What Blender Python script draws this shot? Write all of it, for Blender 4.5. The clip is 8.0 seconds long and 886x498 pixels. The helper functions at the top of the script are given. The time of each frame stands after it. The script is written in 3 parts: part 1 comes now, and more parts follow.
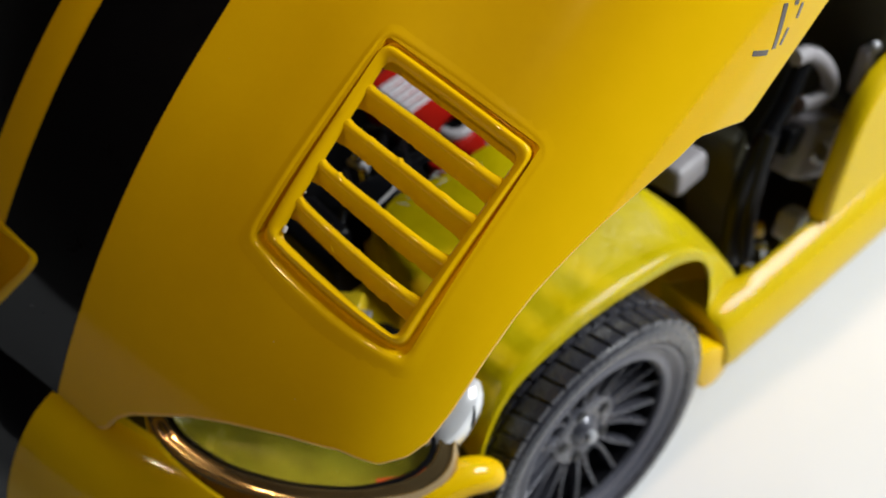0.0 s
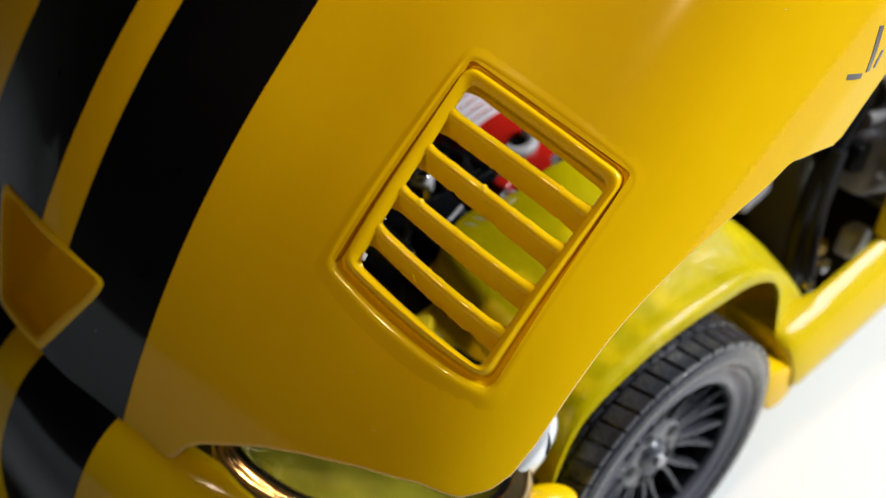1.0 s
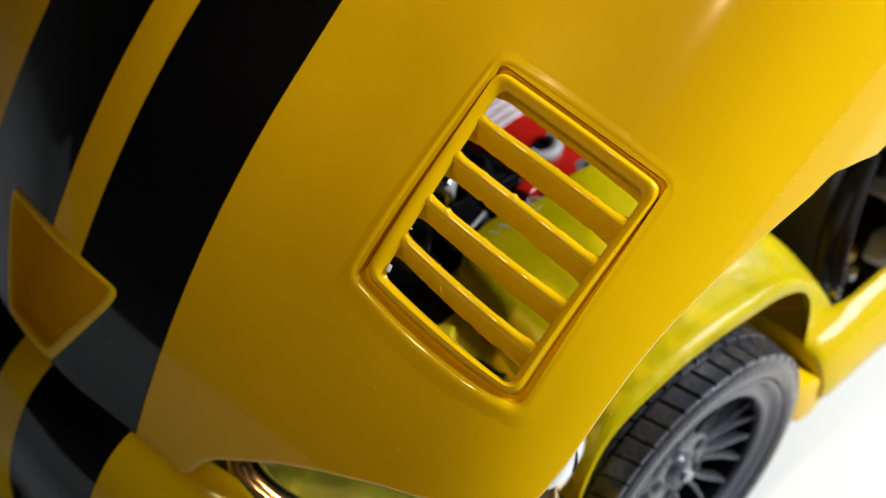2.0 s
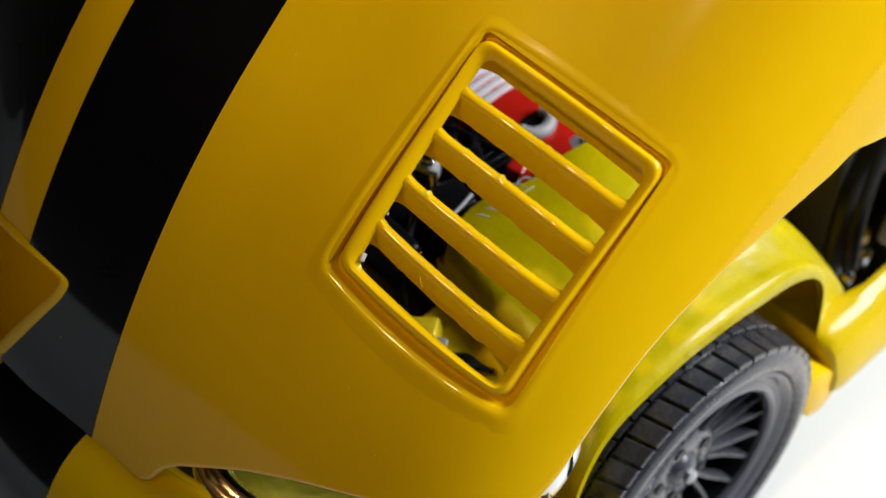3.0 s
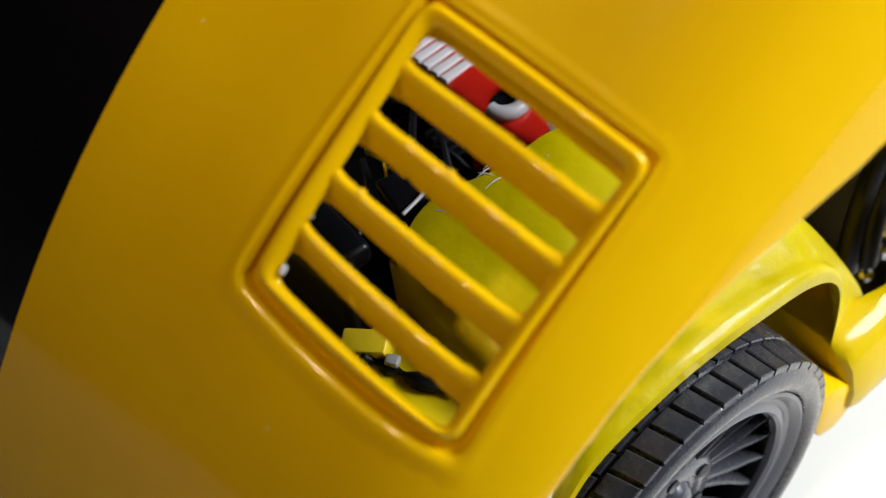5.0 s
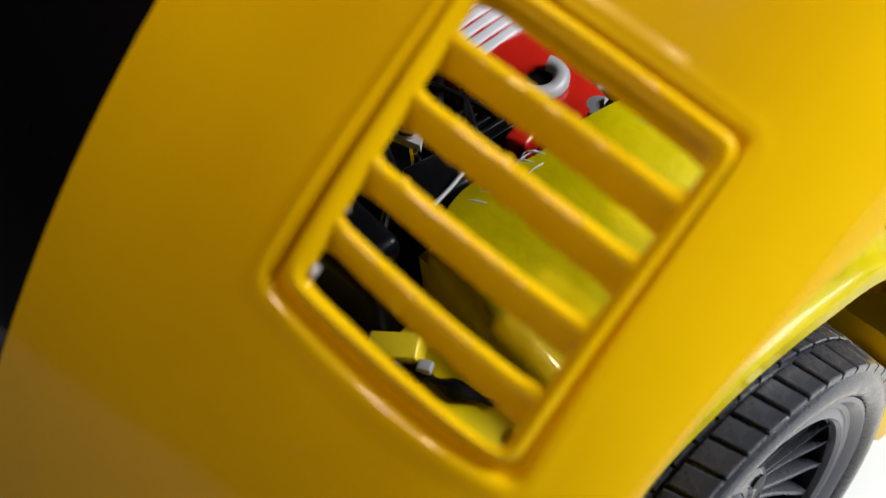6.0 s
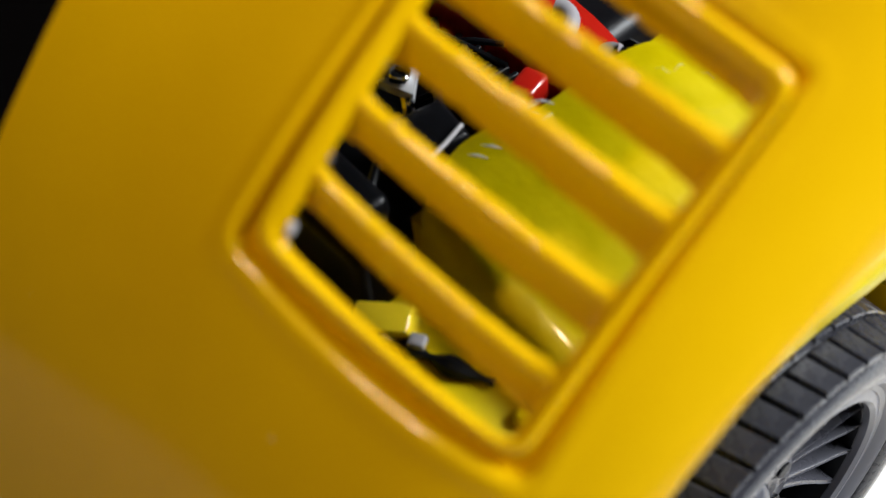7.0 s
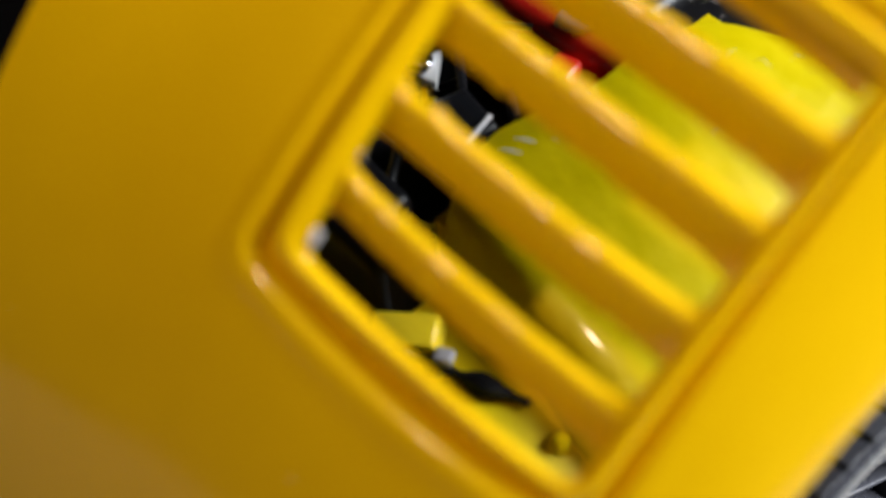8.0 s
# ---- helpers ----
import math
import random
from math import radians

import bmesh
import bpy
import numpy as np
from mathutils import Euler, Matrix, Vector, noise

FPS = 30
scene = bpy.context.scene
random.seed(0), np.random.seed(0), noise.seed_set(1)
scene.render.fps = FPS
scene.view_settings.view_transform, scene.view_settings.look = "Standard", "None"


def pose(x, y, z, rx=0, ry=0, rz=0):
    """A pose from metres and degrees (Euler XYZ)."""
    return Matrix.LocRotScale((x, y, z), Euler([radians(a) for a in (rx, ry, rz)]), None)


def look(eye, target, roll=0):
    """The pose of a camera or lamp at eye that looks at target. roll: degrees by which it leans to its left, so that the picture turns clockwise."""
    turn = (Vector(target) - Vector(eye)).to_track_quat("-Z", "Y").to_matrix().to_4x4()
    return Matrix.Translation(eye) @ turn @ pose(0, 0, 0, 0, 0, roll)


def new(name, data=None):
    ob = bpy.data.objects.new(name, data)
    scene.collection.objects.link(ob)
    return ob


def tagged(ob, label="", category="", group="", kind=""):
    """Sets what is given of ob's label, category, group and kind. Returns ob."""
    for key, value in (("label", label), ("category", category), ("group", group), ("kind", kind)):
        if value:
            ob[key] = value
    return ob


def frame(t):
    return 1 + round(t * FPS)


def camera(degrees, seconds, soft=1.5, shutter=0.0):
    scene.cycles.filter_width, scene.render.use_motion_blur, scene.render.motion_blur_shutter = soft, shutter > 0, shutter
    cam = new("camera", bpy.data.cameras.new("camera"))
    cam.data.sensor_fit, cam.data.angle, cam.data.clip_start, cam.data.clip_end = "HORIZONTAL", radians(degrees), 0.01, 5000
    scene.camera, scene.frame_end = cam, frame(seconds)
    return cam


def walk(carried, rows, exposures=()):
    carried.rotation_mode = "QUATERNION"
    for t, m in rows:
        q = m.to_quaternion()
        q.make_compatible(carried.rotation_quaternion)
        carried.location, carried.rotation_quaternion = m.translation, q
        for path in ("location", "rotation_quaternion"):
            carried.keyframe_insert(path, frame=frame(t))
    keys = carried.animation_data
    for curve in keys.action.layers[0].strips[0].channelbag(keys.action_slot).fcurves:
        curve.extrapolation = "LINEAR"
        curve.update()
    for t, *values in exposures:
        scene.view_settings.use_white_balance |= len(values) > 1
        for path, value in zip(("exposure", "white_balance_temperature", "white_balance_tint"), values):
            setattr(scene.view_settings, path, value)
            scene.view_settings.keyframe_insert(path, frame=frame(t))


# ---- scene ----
cam = camera(36.0, 8.0, 1.2)
cam.data.dof.use_dof = True
cam.data.dof.focus_distance = 0.118
cam.data.dof.aperture_fstop = 32.0
# seconds, eye in millimetres, turn in degrees
PATH = [
    (0.0, 118.39, -66.68, 158.50, 42.21, 5.05, 48.61),
    (0.5, 114.57, -67.47, 159.50, 42.21, 5.09, 48.36),
    (1.0, 110.04, -69.46, 158.85, 42.02, 5.15, 48.66),
    (1.5, 107.62, -69.31, 158.85, 42.03, 4.97, 48.92),
    (3.0, 99.09, -62.42, 148.19, 40.80, 5.08, 48.66),
    (3.5, 97.03, -57.13, 146.17, 40.59, 4.93, 48.38),
    (4.0, 94.90, -54.32, 140.95, 40.23, 5.00, 48.61),
    (4.5, 92.49, -51.42, 137.44, 39.78, 5.00, 48.90),
    (6.0, 80.76, -48.50, 126.43, 38.91, 4.90, 48.03),
    (6.5, 76.64, -46.92, 122.29, 38.42, 4.40, 48.17),
    (7.0, 74.81, -45.02, 116.69, 37.79, 4.23, 48.03),
    (7.5, 71.44, -43.45, 113.17, 37.55, 3.97, 48.04),
    (8.0, 67.80, -42.98, 110.04, 37.32, 3.82, 47.66),
]
EXPOSURES = [(0.0, 0.1), (0.5, 0.24), (1.0, 0.34), (1.5, 0.4), (3.5, 0.4), (4.5, 0.44), (6.5, 0.57), (8.0, 0.84)]
walk(cam, [(t, pose(x / 1000, y / 1000, z / 1000, rx, ry, rz)) for t, x, y, z, rx, ry, rz in PATH], EXPOSURES)

# ---- world and light ----
MM = 0.001
world = bpy.data.worlds.new("room_light")
world.use_nodes = True
world.node_tree.nodes["Background"].inputs[0].default_value = (0.9, 0.95, 1.0, 1)
world.node_tree.nodes["Background"].inputs[1].default_value = 0.12
scene.world = world


def area_lamp(name, eye, target, size, power, colour):
    data = bpy.data.lights.new(name, "AREA")
    data.shape, data.size, data.size_y = "RECTANGLE", size[0], size[1]
    data.energy, data.color = power, colour
    ob = new(name, data)
    ob.matrix_world = look(eye, target)
    return ob


area_lamp("softbox_lamp", (0.27, 0.305, 0.315), (0.03, 0.0, 0.03), (0.20, 0.20), 2.9, (0.95, 1.0, 1.03))
# an assumed, unseen warm spotlight; its narrow beam favours the louvres and the wheel housing
spot = bpy.data.lights.new("assumed_spotlight", "SPOT")
spot.energy, spot.color, spot.shadow_soft_size = 24.0, (1.0, 0.70, 0.42), 0.030
spot.spot_size, spot.spot_blend = radians(8.6), 1.0
new("assumed_spotlight", spot).matrix_world = look((0.14, -0.60, 1.29), (0.036, 0.034, 0.07))


# ---- materials ----
def material(name, colour, rough=0.4, metal=0.0, coat=0.0, coat_rough=0.05, vary=0.1, scale=400.0, bump=0.0, bump_scale=2000.0, rough_vary=0.1, specular=0.5, bump_depth=0.0001):
    """Paint, plastic or metal with colour, gloss and relief that vary at two scales."""
    m = bpy.data.materials.new(name)
    m.use_nodes = True
    nt = m.node_tree
    b = nt.nodes["Principled BSDF"]
    b.inputs["Metallic"].default_value = metal
    b.inputs["Coat Weight"].default_value = coat
    b.inputs["Coat Roughness"].default_value = coat_rough
    b.inputs["Specular IOR Level"].default_value = specular
    tc = nt.nodes.new("ShaderNodeTexCoord")
    n1 = nt.nodes.new("ShaderNodeTexNoise")
    n1.inputs["Scale"].default_value = scale
    n1.inputs["Detail"].default_value = 5
    n2 = nt.nodes.new("ShaderNodeTexNoise")
    n2.inputs["Scale"].default_value = scale * 0.12
    n2.inputs["Detail"].default_value = 2
    mix = nt.nodes.new("ShaderNodeMath")
    mix.operation = "ADD"
    nt.links.new(tc.outputs["Object"], n1.inputs["Vector"])
    nt.links.new(tc.outputs["Object"], n2.inputs["Vector"])
    nt.links.new(n1.outputs["Fac"], mix.inputs[0])
    nt.links.new(n2.outputs["Fac"], mix.inputs[1])
    ramp = nt.nodes.new("ShaderNodeMapRange")
    ramp.inputs["From Min"].default_value, ramp.inputs["From Max"].default_value = 0.6, 1.4
    ramp.inputs["To Min"].default_value, ramp.inputs["To Max"].default_value = 1 - vary, 1 + vary
    nt.links.new(mix.outputs[0], ramp.inputs["Value"])
    mul = nt.nodes.new("ShaderNodeVectorMath")
    mul.operation = "SCALE"
    mul.inputs[0].default_value = colour
    nt.links.new(ramp.outputs[0], mul.inputs["Scale"])
    nt.links.new(mul.outputs[0], b.inputs["Base Color"])
    rr = nt.nodes.new("ShaderNodeMapRange")
    rr.inputs["From Min"].default_value, rr.inputs["From Max"].default_value = 0.3, 0.7
    rr.inputs["To Min"].default_value, rr.inputs["To Max"].default_value = max(0.0, rough * (1 - rough_vary)), min(1.0, rough * (1 + rough_vary))
    nt.links.new(n1.outputs["Fac"], rr.inputs["Value"])
    nt.links.new(rr.outputs[0], b.inputs["Roughness"])
    if bump > 0:
        n3 = nt.nodes.new("ShaderNodeTexNoise")
        n3.inputs["Scale"].default_value = bump_scale
        n3.inputs["Detail"].default_value = 3
        nt.links.new(tc.outputs["Object"], n3.inputs["Vector"])
        bp = nt.nodes.new("ShaderNodeBump")
        bp.inputs["Strength"].default_value = bump
        bp.inputs["Distance"].default_value = bump_depth
        nt.links.new(n3.outputs["Fac"], bp.inputs["Height"])
        nt.links.new(bp.outputs["Normal"], b.inputs["Normal"])
    return m


PAINT = material("hood_paint", (0.79, 0.485, 0.0), 0.5, coat=0.40, coat_rough=0.09, vary=0.03, scale=300, bump=0.02, bump_scale=900, specular=0.05)
BODY = material("body_paint", (0.66, 0.455, 0.0), 0.5, coat=0.35, coat_rough=0.08, vary=0.05, scale=300, bump=0.06, bump_scale=1500, specular=0.1)
EDGE = material("edge_highlight_paint", (0.80, 0.48, 0.05), 0.35, coat=0.35, coat_rough=0.05, vary=0.08, scale=500)
HOUSING = material("bay_plastic", (0.55, 0.425, 0.0), 0.4, coat=0.15, coat_rough=0.08, vary=0.18, scale=300, bump=1.0, bump_scale=500, bump_depth=0.00014, specular=0.15, rough_vary=0.3)
OLIVE = material("mottled_dark_olive", (0.17, 0.15, 0.01), 0.25, coat=0.5, vary=0.5, scale=220, bump=0.8, bump_scale=420, bump_depth=0.0002)
LEMON = material("lemon_plastic", (0.95, 0.68, 0.02), 0.15, coat=0.8, coat_rough=0.05, vary=0.08, scale=400, bump=0.1)
SHELF = material("bright_yellow_plastic", (0.84, 0.62, 0.0), 0.35, coat=0.5, vary=0.08, scale=400, bump=0.15)
BLACKPAINT = material("stripe_paint", (0.003, 0.003, 0.004), 0.3, coat=0.7, coat_rough=0.04, vary=0.1, scale=300, specular=0.1)
RUBBER = material("tyre_rubber", (0.034, 0.034, 0.042), 0.26, coat=0.4, coat_rough=0.18, vary=0.2, scale=900, bump=0.35, bump_scale=4000, rough_vary=0.3)
SPOKEGREY = material("spoke_metal", (0.07, 0.07, 0.085), 0.28, metal=0.3, coat=0.5, vary=0.1, scale=600)
RIMGREY = material("rim_metal", (0.10, 0.10, 0.122), 0.33, metal=0.2, coat=0.3, vary=0.1, scale=600)
DARK = material("black_plastic", (0.004, 0.004, 0.005), 0.34, vary=0.3, scale=500, bump=0.15, bump_scale=2500, specular=0.22)
BAY = material("bay_paint", (0.035, 0.031, 0.014), 0.6, vary=0.3, scale=200, bump=0.2, bump_scale=900)
GREYPLASTIC = material("grey_plastic", (0.32, 0.30, 0.31), 0.45, vary=0.15, scale=400, bump=0.1)
CHROME = material("chrome", (0.85, 0.85, 0.86), 0.08, metal=1.0, vary=0.05, scale=600)
RED = material("red_enamel", (0.44, 0.012, 0.006), 0.22, coat=0.6, vary=0.1, scale=600, bump=0.15, bump_scale=2500)
WHITE = material("white_print", (0.58, 0.55, 0.57), 0.35, vary=0.05, scale=900)
SILVER = material("silver_plastic", (0.45, 0.45, 0.47), 0.3, metal=0.6, vary=0.15, scale=900, bump=0.1)
TABLE = material("white_sheet", (0.71, 0.71, 0.71), 0.55, vary=0.03, scale=60, bump=0.05, bump_scale=700)
WALL = material("dark_wall", (0.04, 0.028, 0.02), 0.8, vary=0.1, scale=3)
BADGE = material("badge_grey", (0.09, 0.07, 0.06), 0.3, coat=0.5, vary=0.05, scale=900)


def glass(name, colour, rough=0.02):
    m = bpy.data.materials.new(name)
    m.use_nodes = True
    b = m.node_tree.nodes["Principled BSDF"]
    b.inputs["Base Color"].default_value = (*colour, 1)
    b.inputs["Roughness"].default_value = rough
    b.inputs["Transmission Weight"].default_value = 1.0
    b.inputs["IOR"].default_value = 1.3
    return m


AMBER = material("amber_plastic", (0.4, 0.05, 0.015), 0.25, coat=0.5, vary=0.1, scale=900)
# shiny rim metal, tinted amber for the yellow hood it reflects
RIMTINT = material("amber_tinted_rim", (0.42, 0.29, 0.13), 0.13, metal=0.85, coat=0.6, coat_rough=0.02, vary=0.35, scale=160)
WHITEGREY = material("pale_plastic", (0.55, 0.56, 0.60), 0.4, vary=0.1, scale=500)
BRIGHT = material("bright_chrome", (0.95, 0.95, 0.96), 0.2, metal=0.45, vary=0.04, scale=500)
LENS = glass("headlight_plastic", (0.95, 0.95, 0.88))


# ---- building helpers ----
def part(name, verts, faces, mat, parent=None, label="", smooth=True):
    """One mesh object from points in millimetres, under a thing or a part."""
    me = bpy.data.meshes.new(name)
    me.from_pydata([(x * MM, y * MM, z * MM) for x, y, z in verts], [], faces)
    me.validate()
    bm = bmesh.new()
    bm.from_mesh(me)
    bmesh.ops.remove_doubles(bm, verts=bm.verts, dist=0.000002)
    bmesh.ops.recalc_face_normals(bm, faces=bm.faces)
    bm.to_mesh(me)
    bm.free()
    if smooth:
        me.polygons.foreach_set("use_smooth", [True] * len(me.polygons))
        me.set_sharp_from_angle(angle=radians(38))
    me.materials.append(mat)
    ob = new(name, me)
    if parent is not None:
        ob.parent = parent
    if label:
        tagged(ob, label)
    return ob


def empty(name):
    ob = new(name)
    ob.empty_display_size = 0.01
    return ob


def bevel(ob, width, segments=2, angle=35):
    mod = ob.modifiers.new("soft_edge", "BEVEL")
    mod.width, mod.segments, mod.limit_method, mod.angle_limit = width * MM, segments, "ANGLE", radians(angle)
    mod.harden_normals = False
    return ob


def loft(loops, closed=True, cap=False):
    """Faces between loops of equal length."""
    n = len(loops[0])
    verts = [p for lp in loops for p in lp]
    faces = []
    for k in range(len(loops) - 1):
        for i in range(n if closed else n - 1):
            j = (i + 1) % n
            faces.append((k * n + i, k * n + j, (k + 1) * n + j, (k + 1) * n + i))
    if cap:
        faces.append(tuple(range(n - 1, -1, -1)))
        faces.append(tuple(range((len(loops) - 1) * n, len(loops) * n)))
    return verts, faces


def revolve(profile, centre, steps=96, closed_profile=False):
    """Turns a profile of (x, radius) about the wheel's axle."""
    loops = []
    for x, r in profile + ([profile[0]] if closed_profile else []):
        loops.append([(centre[0] + x, centre[1] + r * math.cos(2 * math.pi * k / steps), centre[2] + r * math.sin(2 * math.pi * k / steps)) for k in range(steps)])
    return loft(loops)


def tube(points, radius, sides=10, closed=False):
    """A round bar along points; radius may be a list."""
    pts = [Vector(p) for p in points]
    loops = []
    up = Vector((0.3, 0.2, 0.93))
    for i, p in enumerate(pts):
        d = (pts[min(i + 1, len(pts) - 1)] - pts[max(i - 1, 0)]).normalized()
        a = d.cross(up).normalized()
        b = d.cross(a).normalized()
        r = radius[i] if isinstance(radius, (list, tuple)) else radius
        loops.append([tuple(p + a * r * math.cos(2 * math.pi * k / sides) + b * r * math.sin(2 * math.pi * k / sides)) for k in range(sides)])
    return loft(loops, cap=not closed)


def curve_points(ctrl, n=24):
    """A smooth Catmull-Rom line through control points."""
    c = [Vector(p) for p in ctrl]
    c = [2 * c[0] - c[1]] + c + [2 * c[-1] - c[-2]]
    out = []
    segs = len(c) - 3
    for k in range(n + 1):
        s = k / n * segs
        i = min(int(s), segs - 1)
        f = s - i
        p0, p1, p2, p3 = c[i:i + 4]
        out.append(0.5 * (2 * p1 + (p2 - p0) * f + (2 * p0 - 5 * p1 + 4 * p2 - p3) * f * f + (3 * p1 - p0 - 3 * p2 + p3) * f ** 3))
    return out


def block(centre, size, turn=(0, 0, 0), taper=1.0):
    """A box that narrows upward, as points and faces."""
    m = pose(*centre, *turn)
    x, y, z = (s / 2 for s in size)
    v = [m @ Vector((sx * x * (taper if sz > 0 else 1), sy * y * (taper if sz > 0 else 1), sz * z)) for sz in (-1, 1) for sx, sy in ((-1, -1), (1, -1), (1, 1), (-1, 1))]
    return [tuple(p) for p in v], [(3, 2, 1, 0), (4, 5, 6, 7), (0, 1, 5, 4), (1, 2, 6, 5), (2, 3, 7, 6), (3, 0, 4, 7)]


def bev_block(centre, size, r, turn=(0, 0, 0), taper=1.0):
    """A box with rounded edges, as points and faces."""
    m = pose(*centre, *turn)
    bm = bmesh.new()
    bmesh.ops.create_cube(bm, size=1.0)
    for v in bm.verts:
        k = taper if v.co.z > 0 else 1.0
        v.co = Vector((v.co.x * size[0] * k, v.co.y * size[1] * k, v.co.z * size[2]))
    bmesh.ops.bevel(bm, geom=bm.edges[:], offset=min(r, min(size) * 0.45), segments=3, profile=0.5, affect="EDGES")
    bm.verts.index_update()
    out = [tuple(m @ v.co) for v in bm.verts], [tuple(v.index for v in f.verts) for f in bm.faces]
    bm.free()
    return out


def join(*pieces):
    verts, faces = [], []
    for v, f in pieces:
        o = len(verts)
        verts += list(v)
        faces += [tuple(i + o for i in q) for q in f]
    return verts, faces


# ---- the table and the room ----
GROUND = -2.2
spread_turn = [k * math.pi / 2 / 14 for k in range(15)]
part_table = part("ground", *bev_block((-215, -580, GROUND - 6), (970, 1860, 12), 2.0), TABLE)
# an unseen front end of the sheet, curled up for the hood to reflect
curl = [[(x, y, z) for y, z in [(-330 - 100 * math.sin(a), GROUND + 0.3 + 74 * (1 - math.cos(a))) for a in spread_turn] + [(-330 - 101 * math.sin(a), GROUND + 0.3 + 74 * (1 - math.cos(a)) - 1.0) for a in reversed(spread_turn)]] for x in range(-680, 261, 94)]
curl_ob = part("curl_reflector", *loft(curl, cap=True), TABLE)
tagged(curl_ob, "unseen upturned white sheet end, added for the hood to reflect", "paper sheet", kind="structure")
tagged(part_table, "smooth matt white table top under the model car", "table", kind="structure")
for nm, c, s in (("wall_north", (0, 1600, 600), (3200, 40, 2800)), ("wall_south", (0, -1600, 600), (3200, 40, 2800)), ("wall_east", (1600, 0, 600), (40, 3160, 2800)), ("wall_west", (-1600, 0, 600), (40, 3160, 2800)), ("ceiling", (0, 0, 2010), (3240, 3240, 20)), ("floor", (0, 0, -810), (3240, 3240, 20))):
    w = part(nm, *block(c, s), WALL)
    tagged(w, "plain dark grey painted surface of the room", nm.split("_")[0], kind="structure")

# ---- the model car ----
car = empty("model_car")
tagged(car, "yellow die-cast model sports car with black stripes, hood raised", "model car")

# the hood is laid out in its own sheet: S across from the middle, v along towards the windscreen, h above the skin
HO = Vector((0, -17, 68))
HT = radians(37.5)
HV, HW = Vector((0, math.cos(HT), math.sin(HT))), Vector((0, -math.sin(HT), math.cos(HT)))
SEC_S = np.arange(0, 80.01, 0.05)
SEC_A = np.arctan(0.25 * SEC_S / np.sqrt(SEC_S ** 2 + 64))
SEC_K = np.clip((SEC_S - 44) / 22, 0, 1)
SEC_A = SEC_A + (radians(76) - SEC_A) * SEC_K ** 2 * (3 - 2 * SEC_K)
SEC_C = np.clip((SEC_S - 65.6) / 2.0, 0, 1)
SEC_A = SEC_A + radians(14) * SEC_C ** 2 * (3 - 2 * SEC_C)
DU, DW = np.where(SEC_S < 44, 1.0, np.cos(SEC_A)), np.where(SEC_S < 44, -np.tan(SEC_A), -np.sin(SEC_A))
SEC_U = np.concatenate([[0], np.cumsum((DU[1:] + DU[:-1]) * 0.025)])
SEC_W = 8.45 + np.concatenate([[0], np.cumsum((DW[1:] + DW[:-1]) * 0.025)])
EDGE_S = [0, 15.8, 20.5, 23.1, 24.2, 25.2, 26.8, 30, 33.4, 37.8, 44, 47.7, 50, 52, 54.1, 56.3, 57.5, 58.15, 58.45, 58.85, 59.3, 60.25, 61.3, 63.0, 64.8, 65.6, 68.5, 71.2, 71.4]
EDGE_V = [-41, -41.3, -40.8, -40.4, -39.6, -37.6, -36, -33.8, -31.5, -29.1, -26.1, -24.6, -23.6, -23.2, -22.6, -20.5, -18.2, -14.5, -9, -3.2, 0.4, 4.9, 8.5, 13, 17.4, 20.3, 22.3, 24, 24.9]
REAR_V = 64.0


def hood_at(S, v, h=0.0):
    """A point of the hood's skin."""
    s = abs(S)
    a = float(np.interp(s, SEC_S, SEC_A))
    if S > 0:
        h = h + 0.75 * math.exp(-((S - 33) / 6.5) ** 2 - (v / 17) ** 4)
    u = float(np.interp(s, SEC_S, SEC_U)) + math.sin(a) * h
    w = float(np.interp(s, SEC_S, SEC_W)) - (0.005 if v < 0 else 0.0003) * v * v + math.cos(a) * h
    return tuple(HO + Vector((u if S >= 0 else -u, 0, 0)) + HV * v + HW * w)


def edge_v(S):
    return float(np.interp(abs(S), EDGE_S, EDGE_V))


def sheet(cols, rows, place, keep, thick, low=None):
    """A skin with thickness over a grid of (column, row); cells that keep() refuses are left open, and rows below low(column) fold onto it."""
    index, verts, faces = {}, [], []

    def vert(i, j):
        v = rows[j]
        if low is not None:
            b = low(cols[i])
            if v < b:
                v = b
        key = (i, round(v, 4))
        if key not in index:
            index[key] = len(verts)
            verts.append((cols[i], v))
        return index[key]

    for i in range(len(cols) - 1):
        for j in range(len(rows) - 1):
            if keep((cols[i] + cols[i + 1]) / 2, (rows[j] + rows[j + 1]) / 2):
                q = [vert(i, j), vert(i + 1, j), vert(i + 1, j + 1), vert(i, j + 1)]
                q = [k for n, k in enumerate(q) if k != q[n - 1]]
                if len(set(q)) > 2:
                    faces.append(q)
    n = len(verts)
    edges = {}
    for q in faces:
        for a, b in zip(q, q[1:] + q[:1]):
            key = (min(a, b), max(a, b))
            edges[key] = None if key in edges else (a, b)
    allf = [tuple(q) for q in faces] + [tuple(k + n for k in reversed(q)) for q in faces]
    allf += [(b, a, a + n, b + n) for e in edges.values() if e for a, b in (e,)]
    return [place(c, v, 0.0) for c, v in verts] + [place(c, v, -thick) for c, v in verts], allf


def bow(S):
    """How the vent's front bulges forward between its corners."""
    return max(0.0, 1 - ((S - 42.4) / 9.2) ** 2)


